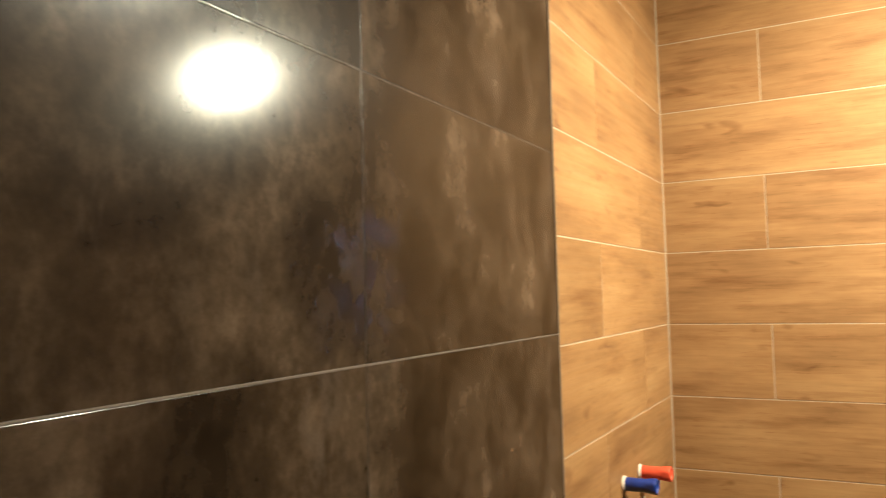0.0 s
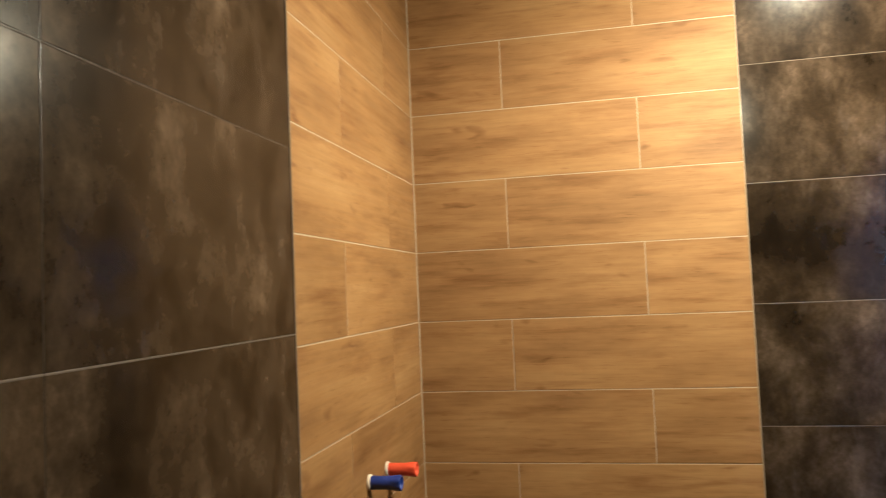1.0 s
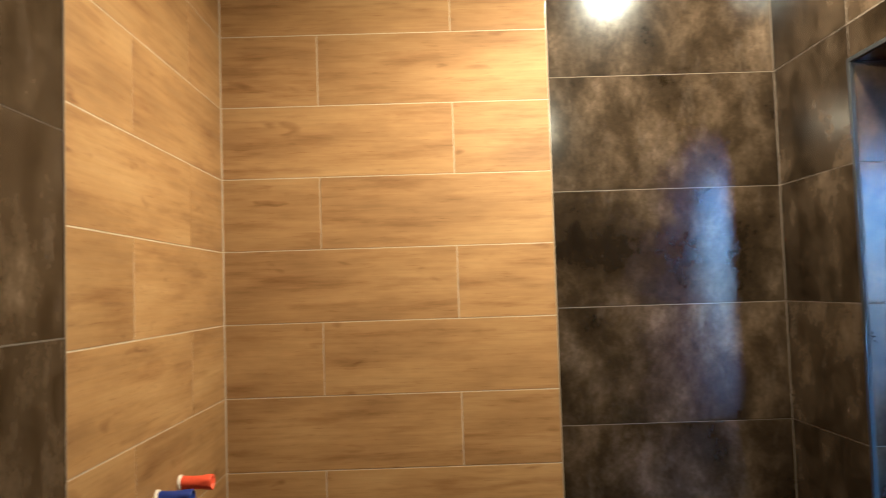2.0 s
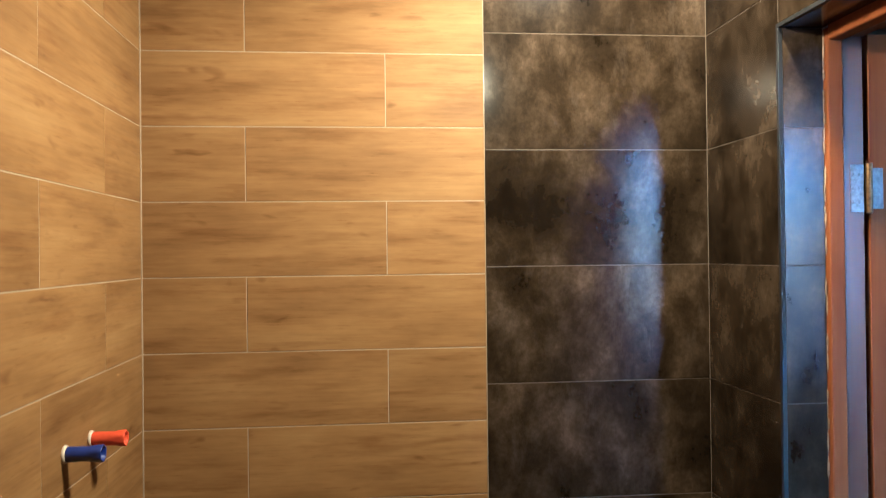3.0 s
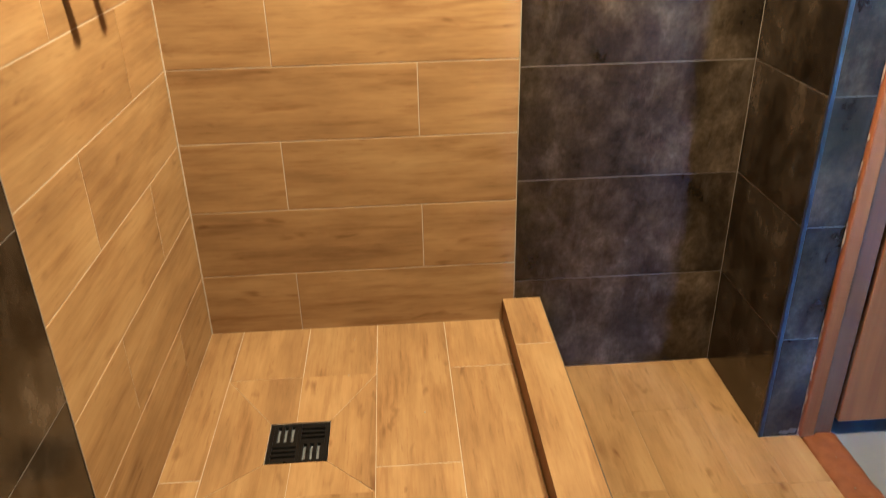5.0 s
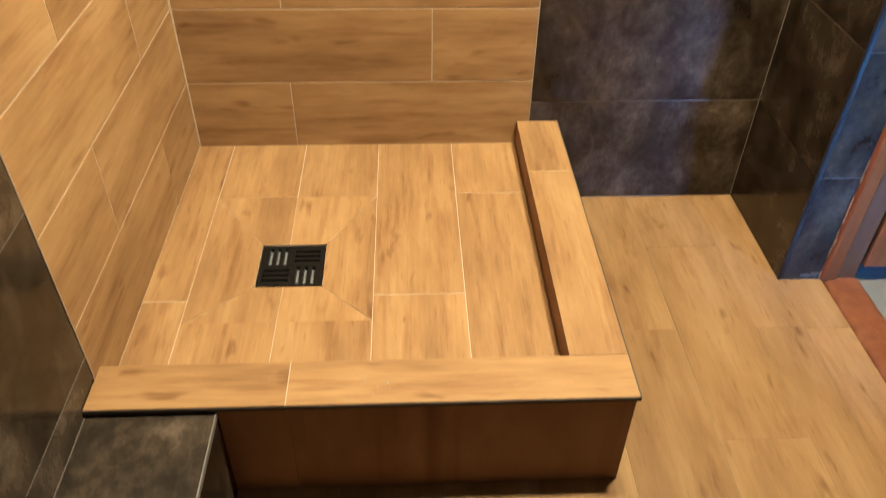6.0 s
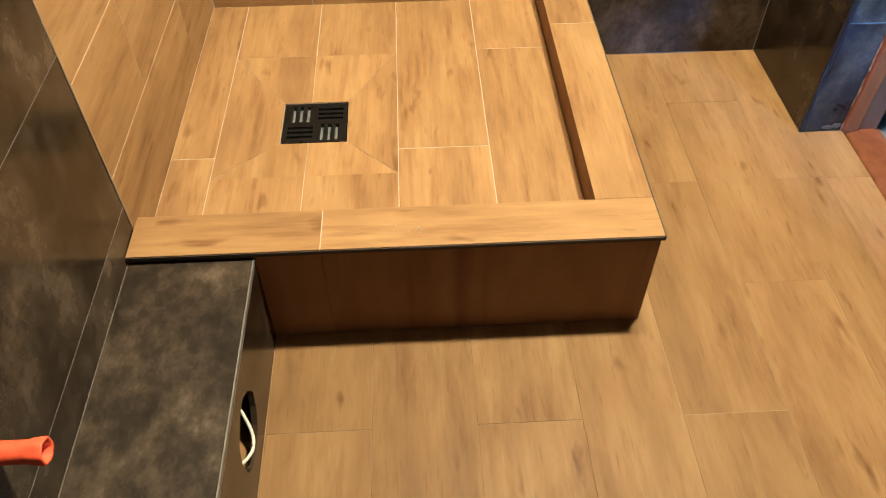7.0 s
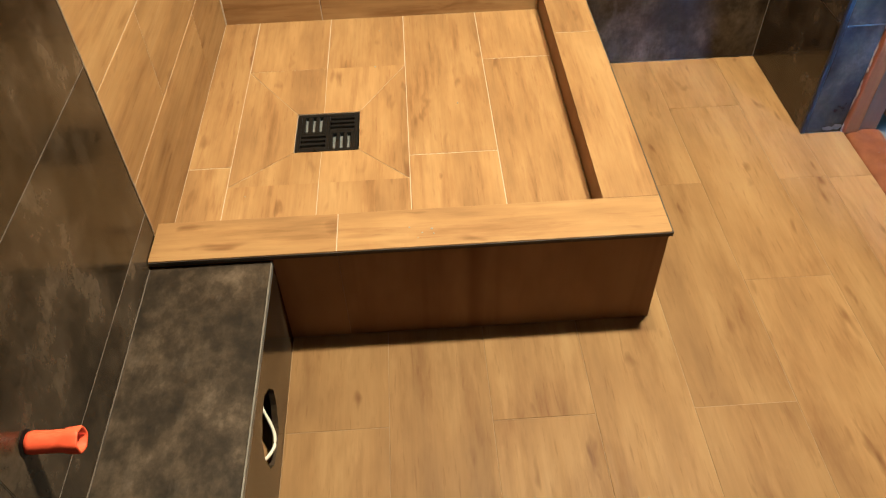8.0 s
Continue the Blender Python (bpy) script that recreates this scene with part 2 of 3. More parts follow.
def tile_mesh(w, h, mat, edge=0.0008):
    key = (round(w, 4), round(h, 4), mat.name, edge)
    if key not in TILE_MESHES:
        x, y, b, t = w / 2, h / 2, edge, TILE_THICK
        rings = [(x, y, -t), (x, y, -b), (x - 0.35 * b, y - 0.35 * b, -0.35 * b), (x - 1.1 * b, y - 1.1 * b, 0)]
        verts = [(sx * rx, sy * ry, z) for rx, ry, z in rings for sx, sy in ((-1, -1), (1, -1), (1, 1), (-1, 1))]
        faces = [(12, 13, 14, 15), (3, 2, 1, 0)]
        for r in range(3):
            for k in range(4):
                a, c = r * 4 + k, r * 4 + (k + 1) % 4
                faces.append((a, c, c + 4, a + 4))
        me = bpy.data.meshes.new("tile")
        me.from_pydata(verts, [], faces)
        me.materials.append(mat)
        TILE_MESHES[key] = me
    return TILE_MESHES[key]


TILT = random.Random(4)


def lay(parent, origin, along, up, a0, a1, b0, b1, mat, joint=0.002, name="tile", proud=0.0, lean=0.0, edge=0.0008):
    """One tile on the plane through origin; along and up are unit vectors, a and b metres on them, joints kept free."""
    al, u = Vector(along), Vector(up)
    n = al.cross(u)
    c = Vector(origin) + al * (a0 + a1) / 2 + u * (b0 + b1) / 2 + n * proud
    wob = [TILT.gauss(0, 0.0008), TILT.gauss(0, 0.0008)]
    n2 = (n + al * wob[0] + u * (wob[1] + lean)).normalized()
    u2 = n2.cross(al).normalized()
    a2 = u2.cross(n2).normalized()
    m = Matrix((a2, u2, n2)).transposed().to_4x4()
    m.translation = c
    ob = new(name, tile_mesh(abs(a1 - a0) - joint, abs(b1 - b0) - joint, mat, edge))
    ob.parent = parent
    ob.matrix_basis = m
    return ob


def structure(name, bm, mat, label, category):
    return tagged(new(name, mesh_from(bm, name, mat)), label, category, kind="structure")


# ---------------------------------------------------------------- measures of the place
XR = 1.446          # face of the east wall
YS = -2.62          # face of the south wall, behind the camera
HC = 2.62           # ceiling
SPLIT_X = 0.853     # change of tile on the north wall
SPLIT_Y = -0.842    # change of tile on the west wall
ROW = 0.187         # wood-look course
J1 = 0.360          # first full course joint
DROW = 0.300        # dark course
DOOR_Y0, DOOR_Y1, DOOR_H = -0.358, -1.12, 2.018
DOOR_X = 1.548      # where the tiled reveal meets the door frame
WALL_OUT = 1.64
TRAY = 0.180        # shower floor
CURB = 0.246
CX0, CX1 = 0.821, 0.926
CY0, CY1 = -0.814, -0.910
G = 0.0008          # depth of the joints

# ---------------------------------------------------------------- structure
wall_north = structure("wall_north", block((-0.15, TILE_THICK, -0.1), (WALL_OUT, 0.16, HC)), PLASTER,
                       "tiled wall, warm wood-look porcelain beside dark stone-look tiles", "wall")
wall_west = structure("wall_west", block((-0.15, YS - 0.15, -0.1), (-TILE_THICK, TILE_THICK, HC)), PLASTER,
                      "tiled wall, dark stone-look porcelain turning to wood-look in the shower", "wall")
wall_east = structure("wall_east", joined(
    block((XR + TILE_THICK, DOOR_Y0 + TILE_THICK, -0.1), (WALL_OUT, TILE_THICK, HC)),
    block((XR + TILE_THICK, YS, -0.1), (WALL_OUT, DOOR_Y1 - TILE_THICK, HC)),
    block((XR + TILE_THICK, DOOR_Y1 - TILE_THICK, DOOR_H + TILE_THICK), (WALL_OUT, DOOR_Y0 + TILE_THICK, HC))), PLASTER,
    "dark tiled wall pierced by the doorway", "wall")
# Added behind the view; its dark tiles keep fill light off the curb.
wall_south = structure("wall_south", block((-TILE_THICK, YS - 0.15, -0.1), (WALL_OUT, YS, HC)), PLASTER,
                       "unseen wall closing the room, tiled dark to cut bounce", "wall")
ceiling = structure("ceiling", block((-0.15, YS - 0.15, HC), (WALL_OUT, 0.16, HC + 0.12)), CEILING,
                    "plain unseen ceiling, darkened to cut bounce", "ceiling")
floor = structure("floor", block((-0.009, YS, -0.12), (DOOR_X + 0.01, TILE_THICK, -TILE_THICK)), PLASTER,
                  "floor of warm wood-look porcelain planks with thin joints", "floor")

# beds of grout, just below the tile faces
part("grout", block((0, G, 0), (SPLIT_X, TILE_THICK, HC)), GROUT_CREAM, wall_north, "cream grout joints")
part("grout", block((SPLIT_X, G, 0), (XR + TILE_THICK, TILE_THICK, HC)), GROUT_GREY, wall_north, "grey-brown grout joints")
part("grout", block((-TILE_THICK, SPLIT_Y, 0), (-G, TILE_THICK, HC)), GROUT_CREAM, wall_west, "cream grout joints")
part("grout", block((-TILE_THICK, YS, 0), (-0.0072, SPLIT_Y, HC)), GROUT_GREY, wall_west, "grey-brown grout joints")


def west_joint(z):
    """Height of a course joint of the dark tiles on the west wall; the upper courses sit a little high."""
    return z + 0.009 * min(1.0, max(0.0, (z - 1.35) / 0.45))


def bead(lo, hi, width, rise, axis, sunk=0.0016):
    """A smooth, slightly convex joint on the west wall between two points of it, (y, z) each."""
    bm = bmesh.new()
    rows = []
    for y, z in (lo, hi):
        row = []
        for k in range(7):
            q = -1 + k / 3
            off = q * width / 2
            row.append(bm.verts.new((rise * (1 - q * q) - sunk, y + (off if axis == "z" else 0), z + (off if axis == "y" else 0))))
        rows.append(row)
    for k in range(6):
        bm.faces.new((rows[0][k], rows[0][k + 1], rows[1][k + 1], rows[1][k])).smooth = True
    bmesh.ops.recalc_face_normals(bm, faces=bm.faces[:])
    if sum(fc.normal.x for fc in bm.faces) < 0:
        bmesh.ops.reverse_faces(bm, faces=bm.faces[:])
    return bm


for k in range(1, 9):
    part("grout", bead((YS, west_joint(0.3 * k)), (SPLIT_Y, west_joint(0.3 * k)), 0.0030, 0.0006, "y", 0.0005), GLAZED_GROUT if k == 6 else GROUT_GREY, wall_west, "smooth grey-brown grout joint")
for q in (-1.418, -2.018):
    part("grout", bead((q, 0.0), (q, HC), 0.0034, 0.0020, "z"), GLAZED_GROUT, wall_west, "smooth grey-brown grout joint")
part("grout", joined(block((XR + G, DOOR_Y0, 0), (XR + TILE_THICK, 0, HC)),
                     block((XR + G, YS, 0), (XR + TILE_THICK, DOOR_Y1, HC)),
                     block((XR + G, DOOR_Y1, DOOR_H), (XR + TILE_THICK, DOOR_Y0, HC))), GROUT_GREY, wall_east)
part("grout", joined(block((XR + TILE_THICK, DOOR_Y0 + G, 0), (DOOR_X, DOOR_Y0 + TILE_THICK, DOOR_H)),
                     block((XR + TILE_THICK, DOOR_Y1 - TILE_THICK, 0), (DOOR_X, DOOR_Y1 - G, DOOR_H)),
                     block((XR + TILE_THICK, DOOR_Y1 - TILE_THICK, DOOR_H + G), (DOOR_X, DOOR_Y0 + TILE_THICK, DOOR_H + TILE_THICK))), GROUT_GREY, wall_east)
part("grout", block((0, YS, -TILE_THICK), (DOOR_X, 0, -G)), GROUT_BROWN, floor, "brown grout joints")

# vertical strips where the two tiles meet, and sealed corners
def strip(name, lo, hi, mat, label, category="trim"):
    edge = 0.0012 if mat is PALE_TRIM else 0.0006
    return structure(name, block(lo, hi, edge, 3 if mat is PALE_TRIM else 1), mat, label, category)

strip("trim", (SPLIT_X - 0.0015, -0.0014, 0.10), (SPLIT_X + 0.0015, 0.006, HC - 0.002), PALE_TRIM, "thin pale strip between wood-look and dark tiles")
strip("trim", (-0.006, SPLIT_Y - 0.0015, 0.252), (0.0014, SPLIT_Y + 0.0015, HC - 0.002), PALE_TRIM, "thin pale strip between dark and wood-look tiles")
strip("trim", (-0.002, -0.003, TRAY), (0.003, 0.002, HC - 0.002), GROUT_CREAM, "cream sealed corner joint of the shower")
strip("trim", (XR - 0.0015, -0.0015, 0.0), (XR + 0.001, 0.001, HC - 0.002), GROUT_GREY, "grey-brown sealed corner joint")
strip("trim", (XR - 0.001, DOOR_Y0 - 0.001, 0.0), (XR + 0.009, DOOR_Y0 + 0.008, DOOR_H), DARK_TRIM, "dark metal edge profile of the door reveal")
strip("trim", (XR - 0.001, DOOR_Y1 - 0.008, 0.0), (XR + 0.009, DOOR_Y1 + 0.001, DOOR_H), DARK_TRIM, "dark metal edge profile of the door reveal")
strip("trim", (XR - 0.001, DOOR_Y1 - 0.008, DOOR_H - 0.001), (XR + 0.009, DOOR_Y0 + 0.008, DOOR_H + 0.008), DARK_TRIM, "dark metal edge profile above the doorway")

# ---------------------------------------------------------------- shower tray and curb
tray = tagged(new("shower_tray"), "raised wood-look tiled shower tray with a low curb on two sides", "shower tray", kind="structure")
part("core", joined(block((0, CY0, 0), (CX0, 0, 0.128)),
                    block((0, CY1 + 0.014, 0), (CX1 - 0.014, CY0 - 0.008, CURB - 0.010)),
                    block((CX0 + 0.008, CY0 - 0.008, 0), (CX1 - 0.014, 0, CURB - 0.010))), GROUT_BROWN, tray)
X_S = [0.0, 0.090, 0.276, 0.464, 0.653, CX0]      # plank edges of the shower floor
SL = (0.090, 0.464, -0.232, -0.650)               # the sunk part round the drain
DR = (0.216, 0.356, -0.403, -0.540)
ZD = 0.1735
part("grout", joined(block((0, SL[2], 0.128), (CX0, 0, TRAY - G)), block((0, CY0, 0.128), (CX0, SL[3], TRAY - G)),
                     block((0, SL[3], 0.128), (SL[0], SL[2], TRAY - G)), block((SL[1], SL[3], 0.128), (CX0, SL[2], TRAY - G))), GROUT_CREAM, tray)


def plate(corners, inset, drop):
    """A slab with the given top corners, drawn in by inset and let down by drop."""
    c = [Vector(p) for p in corners]
    mid = sum(c, Vector()) / len(c)
    n = len(c)
    pts = []
    for i in range(n):
        e0 = (c[i] - c[i - 1]).normalized()
        e1 = (c[(i + 1) % n] - c[i]).normalized()
        w = (e1 - e0)
        w = w.normalized() if w.length > 1e-6 else (mid - c[i]).normalized()
        s = max(0.25, abs(e1.cross(w).length))
        pts.append(c[i] + w * inset / s)
    bm = bmesh.new()
    top = [bm.verts.new(p - Vector((0, 0, drop))) for p in pts]
    low = [bm.verts.new(p - Vector((0, 0, drop + 0.008))) for p in pts]
    bm.faces.new(top)
    bm.faces.new(low[::-1])
    for i in range(n):
        bm.faces.new((low[i], low[(i + 1) % n], top[(i + 1) % n], top[i]))
    bmesh.ops.recalc_face_normals(bm, faces=bm.faces[:])
    return bm


xm = X_S[2]
a, b, c, d = SL
e, f, g, h = DR
FACETS = [
    [(a, c, TRAY), (xm, c, TRAY), (xm, g, ZD), (e, g, ZD)],
    [(xm, c, TRAY), (b, c, TRAY), (f, g, ZD), (xm, g, ZD)],
    [(b, c, TRAY), (b, d, TRAY), (f, h, ZD), (f, g, ZD)],
    [(b, d, TRAY), (xm, d, TRAY), (xm, h, ZD), (f, h, ZD)],
    [(xm, d, TRAY), (a, d, TRAY), (e, h, ZD), (xm, h, ZD)],
    [(a, d, TRAY), (a, c, TRAY), (e, g, ZD), (e, h, ZD)],
]
TURN = Matrix.Rotation(radians(90), 4, "Z")
for k, corners in enumerate(FACETS):
    if k in (1, 3, 4):      # planks that run on unbroken over the fold
        edge_y = SL[2] if k == 1 else SL[3]
        push = 0.0009 if k == 1 else -0.0009
        corners = [(p[0], p[1] + push, p[2]) if p[1] == edge_y else p for p in corners]
    inner = [TURN.inverted() @ Vector(p) for p in corners]
    part("tile", plate(inner, 0.0006, 0.0), WOOD, tray, m=TURN)
    part("grout", plate(corners, 0.0, G), GROUT_CREAM, tray)

for x0, x1 in ((X_S[1], X_S[2]), (X_S[2], X_S[3])):
    flat = [(x0, SL[3] + 0.0009, TRAY), (x1, SL[3] + 0.0009, TRAY), (x1, CY0, TRAY), (x0, CY0, TRAY)]
    part("tile", plate([TURN.inverted() @ Vector(p) for p in flat], 0.0009, 0.0), WOOD, tray, m=TURN)

# whole planks of the shower floor: along the depth, measured towards the camera from the north wall
SOUTH, EAST = (0, -1, 0), (1, 0, 0)
for i, (y0, y1) in [(0, (0, -0.585)), (0, (-0.585, CY0)), (1, (0, SL[2])), (2, (0, SL[2] - 0.0009)),
                    (3, (0, -0.576)), (3, (-0.576, CY0)), (4, (0, -0.224)), (4, (-0.224, CY0))]:
    lay(tray, (0, 0, TRAY), SOUTH, EAST, -y0, -y1, X_S[i], X_S[i + 1], WOOD, 0.0020)

# curb: tiles on top with a small overhang, upright tiles on its faces
LIP = 0.009
def slab_tile(lo, hi, axis, name="tile", label=""):
    """A thick-edged tile whose grain runs along the given world axis."""
    lo, hi = Vector(lo), Vector(hi)
    c = (lo + hi) / 2
    size = hi - lo
    turn = {"x": Matrix.Identity(4), "y": Matrix.Rotation(radians(90), 4, "Z"), "z": Matrix.Rotation(radians(90), 4, "Y")}[axis]
    s = turn.inverted().to_3x3() @ size
    s = Vector([abs(q) for q in s])
    return part(name, block(-s / 2, s / 2, 0.0011, 2), WOOD, tray, label, Matrix.Translation(c) @ turn)


def curb_tiles():
    t0 = CURB - 0.010
    slab_tile((0.001, CY1, t0), (0.3292, CY0, CURB), "x")
    slab_tile((0.3308, CY1, t0), (CX1, CY0 - 0.0003, CURB), "x")
    slab_tile((CX0, CY0 + 0.0003, t0), (CX1, -0.2328, CURB), "y")
    slab_tile((CX0, -0.2312, t0), (CX1, -0.001, CURB), "y")
    y0, y1 = CY1 + LIP - 0.004, CY1 + LIP + 0.005
    slab_tile((0.002, y0, 0.001), (0.3296, y1, t0 - 0.001), "x")
    slab_tile((0.3300, y0, 0.001), (CX1 - 0.0022, y1, t0 - 0.001), "x")
    x0, x1 = CX1 - 0.011, CX1 - 0.002
    slab_tile((x0, y1 + 0.001, 0.001), (x1, -0.45, t0 - 0.001), "y")
    slab_tile((x0, -0.4485, 0.001), (x1, -0.001, t0 - 0.001), "y")
    slab_tile((CX0 + 0.001, CY0, TRAY - 0.004), (CX0 + 0.009, -0.001, t0 - 0.001), "y")
    slab_tile((0.002, CY0 - 0.009, TRAY - 0.004), (CX0, CY0 - 0.001, t0 - 0.001), "x")


curb_tiles()
part("edge_profile", block((CX1, CY1 - 0.0015, CURB - 0.0105), (CX1 + 0.0018, -0.001, CURB + 0.0003)), CURB_EDGE, tray, "thin dark brown edge of the curb")
part("edge_profile", block((0.001, CY1 - 0.0015, CURB - 0.0105), (CX1, CY1, CURB - 0.0025)), CURB_EDGE, tray, "thin dark brown edge of the curb")
part("grout", block((0.3285, CY1 + 0.0012, CURB - 0.010), (0.3315, CY0 - 0.0012, CURB - 0.0007)), GROUT_CREAM, tray, "cream grout joint")
part("grout", block((CX0 + 0.0012, -0.2335, CURB - 0.010), (CX1 - 0.0012, -0.2305, CURB - 0.0007)), GROUT_CREAM, tray, "cream grout joint")
strip("trim", (0.0, CY0 + 0.0, TRAY - 0.001), (CX0, CY0 + 0.0015, TRAY + 0.0015), GROUT_BROWN, "narrow brown joint at the foot of the curb")

# ---------------------------------------------------------------- drain
drain = tagged(new("drain_grate"), "square black slotted drain grate set in the shower floor", "drain grate")
drain.location = ((DR[0] + DR[1]) / 2, (DR[2] + DR[3]) / 2, ZD)
HW, HD = (DR[1] - DR[0]) / 2 - 0.002, (DR[2] - DR[3]) / 2 - 0.002
part("basin", joined(block((-HW, -HD, -0.022), (HW, HD, -0.0118))), ZINC, drain, "pale drain body below the grate")
BAR = 0.009
for lo, hi in [((-HW, -HD), (HW, -HD + BAR)), ((-HW, HD - BAR), (HW, HD)), ((-HW, -HD + BAR), (-HW + BAR, HD - BAR)), ((HW - BAR, -HD + BAR), (HW, HD - BAR))]:
    part("frame", block((*lo, -0.014), (*hi, -0.001), 0.0008, 1), BLACK_METAL, drain)
part("crossbar", block((-0.004, -HD + BAR, -0.012), (0.004, HD - BAR, -0.0015), 0.0006, 1), BLACK_METAL, drain)
part("crossbar", block((-HW + BAR, -0.004, -0.012), (-0.004, 0.004, -0.0015), 0.0006, 1), BLACK_METAL, drain)
part("crossbar", block((0.004, -0.004, -0.012), (HW - BAR, 0.004, -0.0015), 0.0006, 1), BLACK_METAL, drain)
QW, QD = HW - BAR - 0.004, HD - BAR - 0.004
for qx, qy, upright in [(-1, 1, True), (1, 1, False), (-1, -1, False), (1, -1, True)]:
    ox = -HW + BAR if qx < 0 else 0.004
    oy = -HD + BAR if qy < 0 else 0.004
    for k in range(4):
        if upright:
            w = QW / 7
            part("slat", block((ox + 2 * k * w, oy, -0.011), (ox + (2 * k + 1) * w, oy + QD, -0.0018), 0.0005, 1), BLACK_METAL, drain)
        else:
            w = QD / 7
            part("slat", block((ox, oy + 2 * k * w, -0.011), (ox + QW, oy + (2 * k + 1) * w, -0.0018), 0.0005, 1), BLACK_METAL, drain)

# ---------------------------------------------------------------- pipe boxing along the west wall
BX, BZ, BY0 = 0.215, 0.229, CY1 + 0.004
boxing = tagged(new("pipe_boxing"), "low dark tiled boxing along the wall, with a round hole in its side", "pipe boxing", kind="structure")
HOLE = (-1.172, 0.110, 0.064)


def holed_panel():
    """The upright side of the boxing, a slab with a round hole, 10 mm thick."""
    bm = bmesh.new()
    y0, y1, z0, z1 = -1.49, BY0 - 0.001, 0.001, BZ - 0.0125
    n = 48
    ring, rim = [], []
    for k in range(n):
        an = 2 * math.pi * k / n
        cy, cz = math.cos(an), math.sin(an)
        wob = 1 + 0.025 * math.sin(5 * an + 1) + 0.02 * math.sin(11 * an)
        ring.append((HOLE[0] + HOLE[2] * wob * cy, HOLE[1] + HOLE[2] * wob * cz))
        s = min(((y1 if cy > 0 else y0) - HOLE[0]) / cy if abs(cy) > 1e-6 else 1e9, ((z1 if cz > 0 else z0) - HOLE[1]) / cz if abs(cz) > 1e-6 else 1e9)
        rim.append((HOLE[0] + s * cy, HOLE[1] + s * cz))
    layers = []
    for x in (BX, BX - 0.010):
        layers.append(([bm.verts.new((x, *p)) for p in ring], [bm.verts.new((x, *p)) for p in rim]))
    for (ri, ro), flip in ((layers[0], False), (layers[1], True)):
        for k in range(n):
            q = (ri[k], ro[k], ro[(k + 1) % n], ri[(k + 1) % n])
            bm.faces.new(q[::-1] if flip else q)
    for j in (0, 1):
        for k in range(n):
            bm.faces.new((layers[0][j][k], layers[0][j][(k + 1) % n], layers[1][j][(k + 1) % n], layers[1][j][k]))
    corners = [(y0, z0), (y0, z1), (y1, z0), (y1, z1)]
    for cy, cz in corners:
        k = min(range(n), key=lambda i: (rim[i][0] - cy) ** 2 + (rim[i][1] - cz) ** 2)
        for lay_ in layers:
            lay_[1][k].co.y, lay_[1][k].co.z = cy, cz
    bmesh.ops.recalc_face_normals(bm, faces=bm.faces[:])
    return bm


part("side_tile", holed_panel(), DARK, boxing, "dark tile with a rough round cut-out")
part("side_tile", block((BX - 0.010, -2.09, 0.001), (BX, -1.4915, BZ - 0.0125), 0.0008, 1), DARK, boxing)
part("side_tile", block((BX - 0.010, YS + 0.001, 0.001), (BX, -2.0915, BZ - 0.0125), 0.0008, 1), DARK, boxing)
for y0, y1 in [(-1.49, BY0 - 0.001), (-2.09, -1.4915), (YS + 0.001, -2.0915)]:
    part("top_tile", block((0.002, y0, BZ - 0.010), (BX - 0.0025, y1, BZ), 0.0008, 1), DARK_DULL, boxing, "lighter, duller dark tile")
part("edge_profile", block((BX - 0.0022, YS + 0.001, BZ - 0.0115), (BX + 0.0006, BY0 - 0.001, BZ + 0.0006), 0.0006, 1), GREY_TRIM, boxing, "thin grey metal edge profile")
part("edge_profile", block((0.0002, YS + 0.001, BZ - 0.006), (0.0018, BY0 - 0.001, BZ + 0.001), 0.0004, 1), GROUT_GREY, boxing, "thin grey-brown joint along the wall")
pipe = tagged(new("waste_pipe", mesh_from(lathe([(0.046, 0), (0.05, 0.004), (0.05, 0.9), (0.046, 0.904)], 28), "waste_pipe", PIPE_GREY)),
              "grey plastic waste pipe inside the boxing", "pipe")
pipe.matrix_world = Matrix.Translation((0.10, -0.95, 0.052)) @ Matrix.Rotation(radians(90), 4, "X")
cable_pts = []
for k in range(25):
    s = k / 24
    q = math.sin(math.pi * s)
    cable_pts.append((0.196 + 0.022 * q, -1.134 - 0.094 * s, 0.114 - 0.025 * s - 0.021 * q))
cable = tagged(new("power_cable", mesh_from(tube(cable_pts, 0.0029), "power_cable", CABLE)),
               "white sheathed cable looping out of the hole in the boxing", "cable")


def foam():
    """A lumpy blob of dried filler standing on the floor beside the pipe."""
    bm = bmesh.new()
    bmesh.ops.create_icosphere(bm, subdivisions=4, radius=1.0)
    for v in bm.verts:
        k = 1 + 0.16 * noise.noise(v.co * 2.3) + 0.08 * noise.noise(v.co * 6.1)
        v.co = Vector((0.172 + v.co.x * 0.026 * k, -1.214 + v.co.y * 0.024 * k, max(0.0, 0.050 + v.co.z * 0.052 * k)))
    for fc in bm.faces:
        fc.smooth = True
    return bm


tagged(new("filler_lump", mesh_from(foam(), "filler_lump", FOAM)), "lump of dried beige filler inside the boxing", "filler")


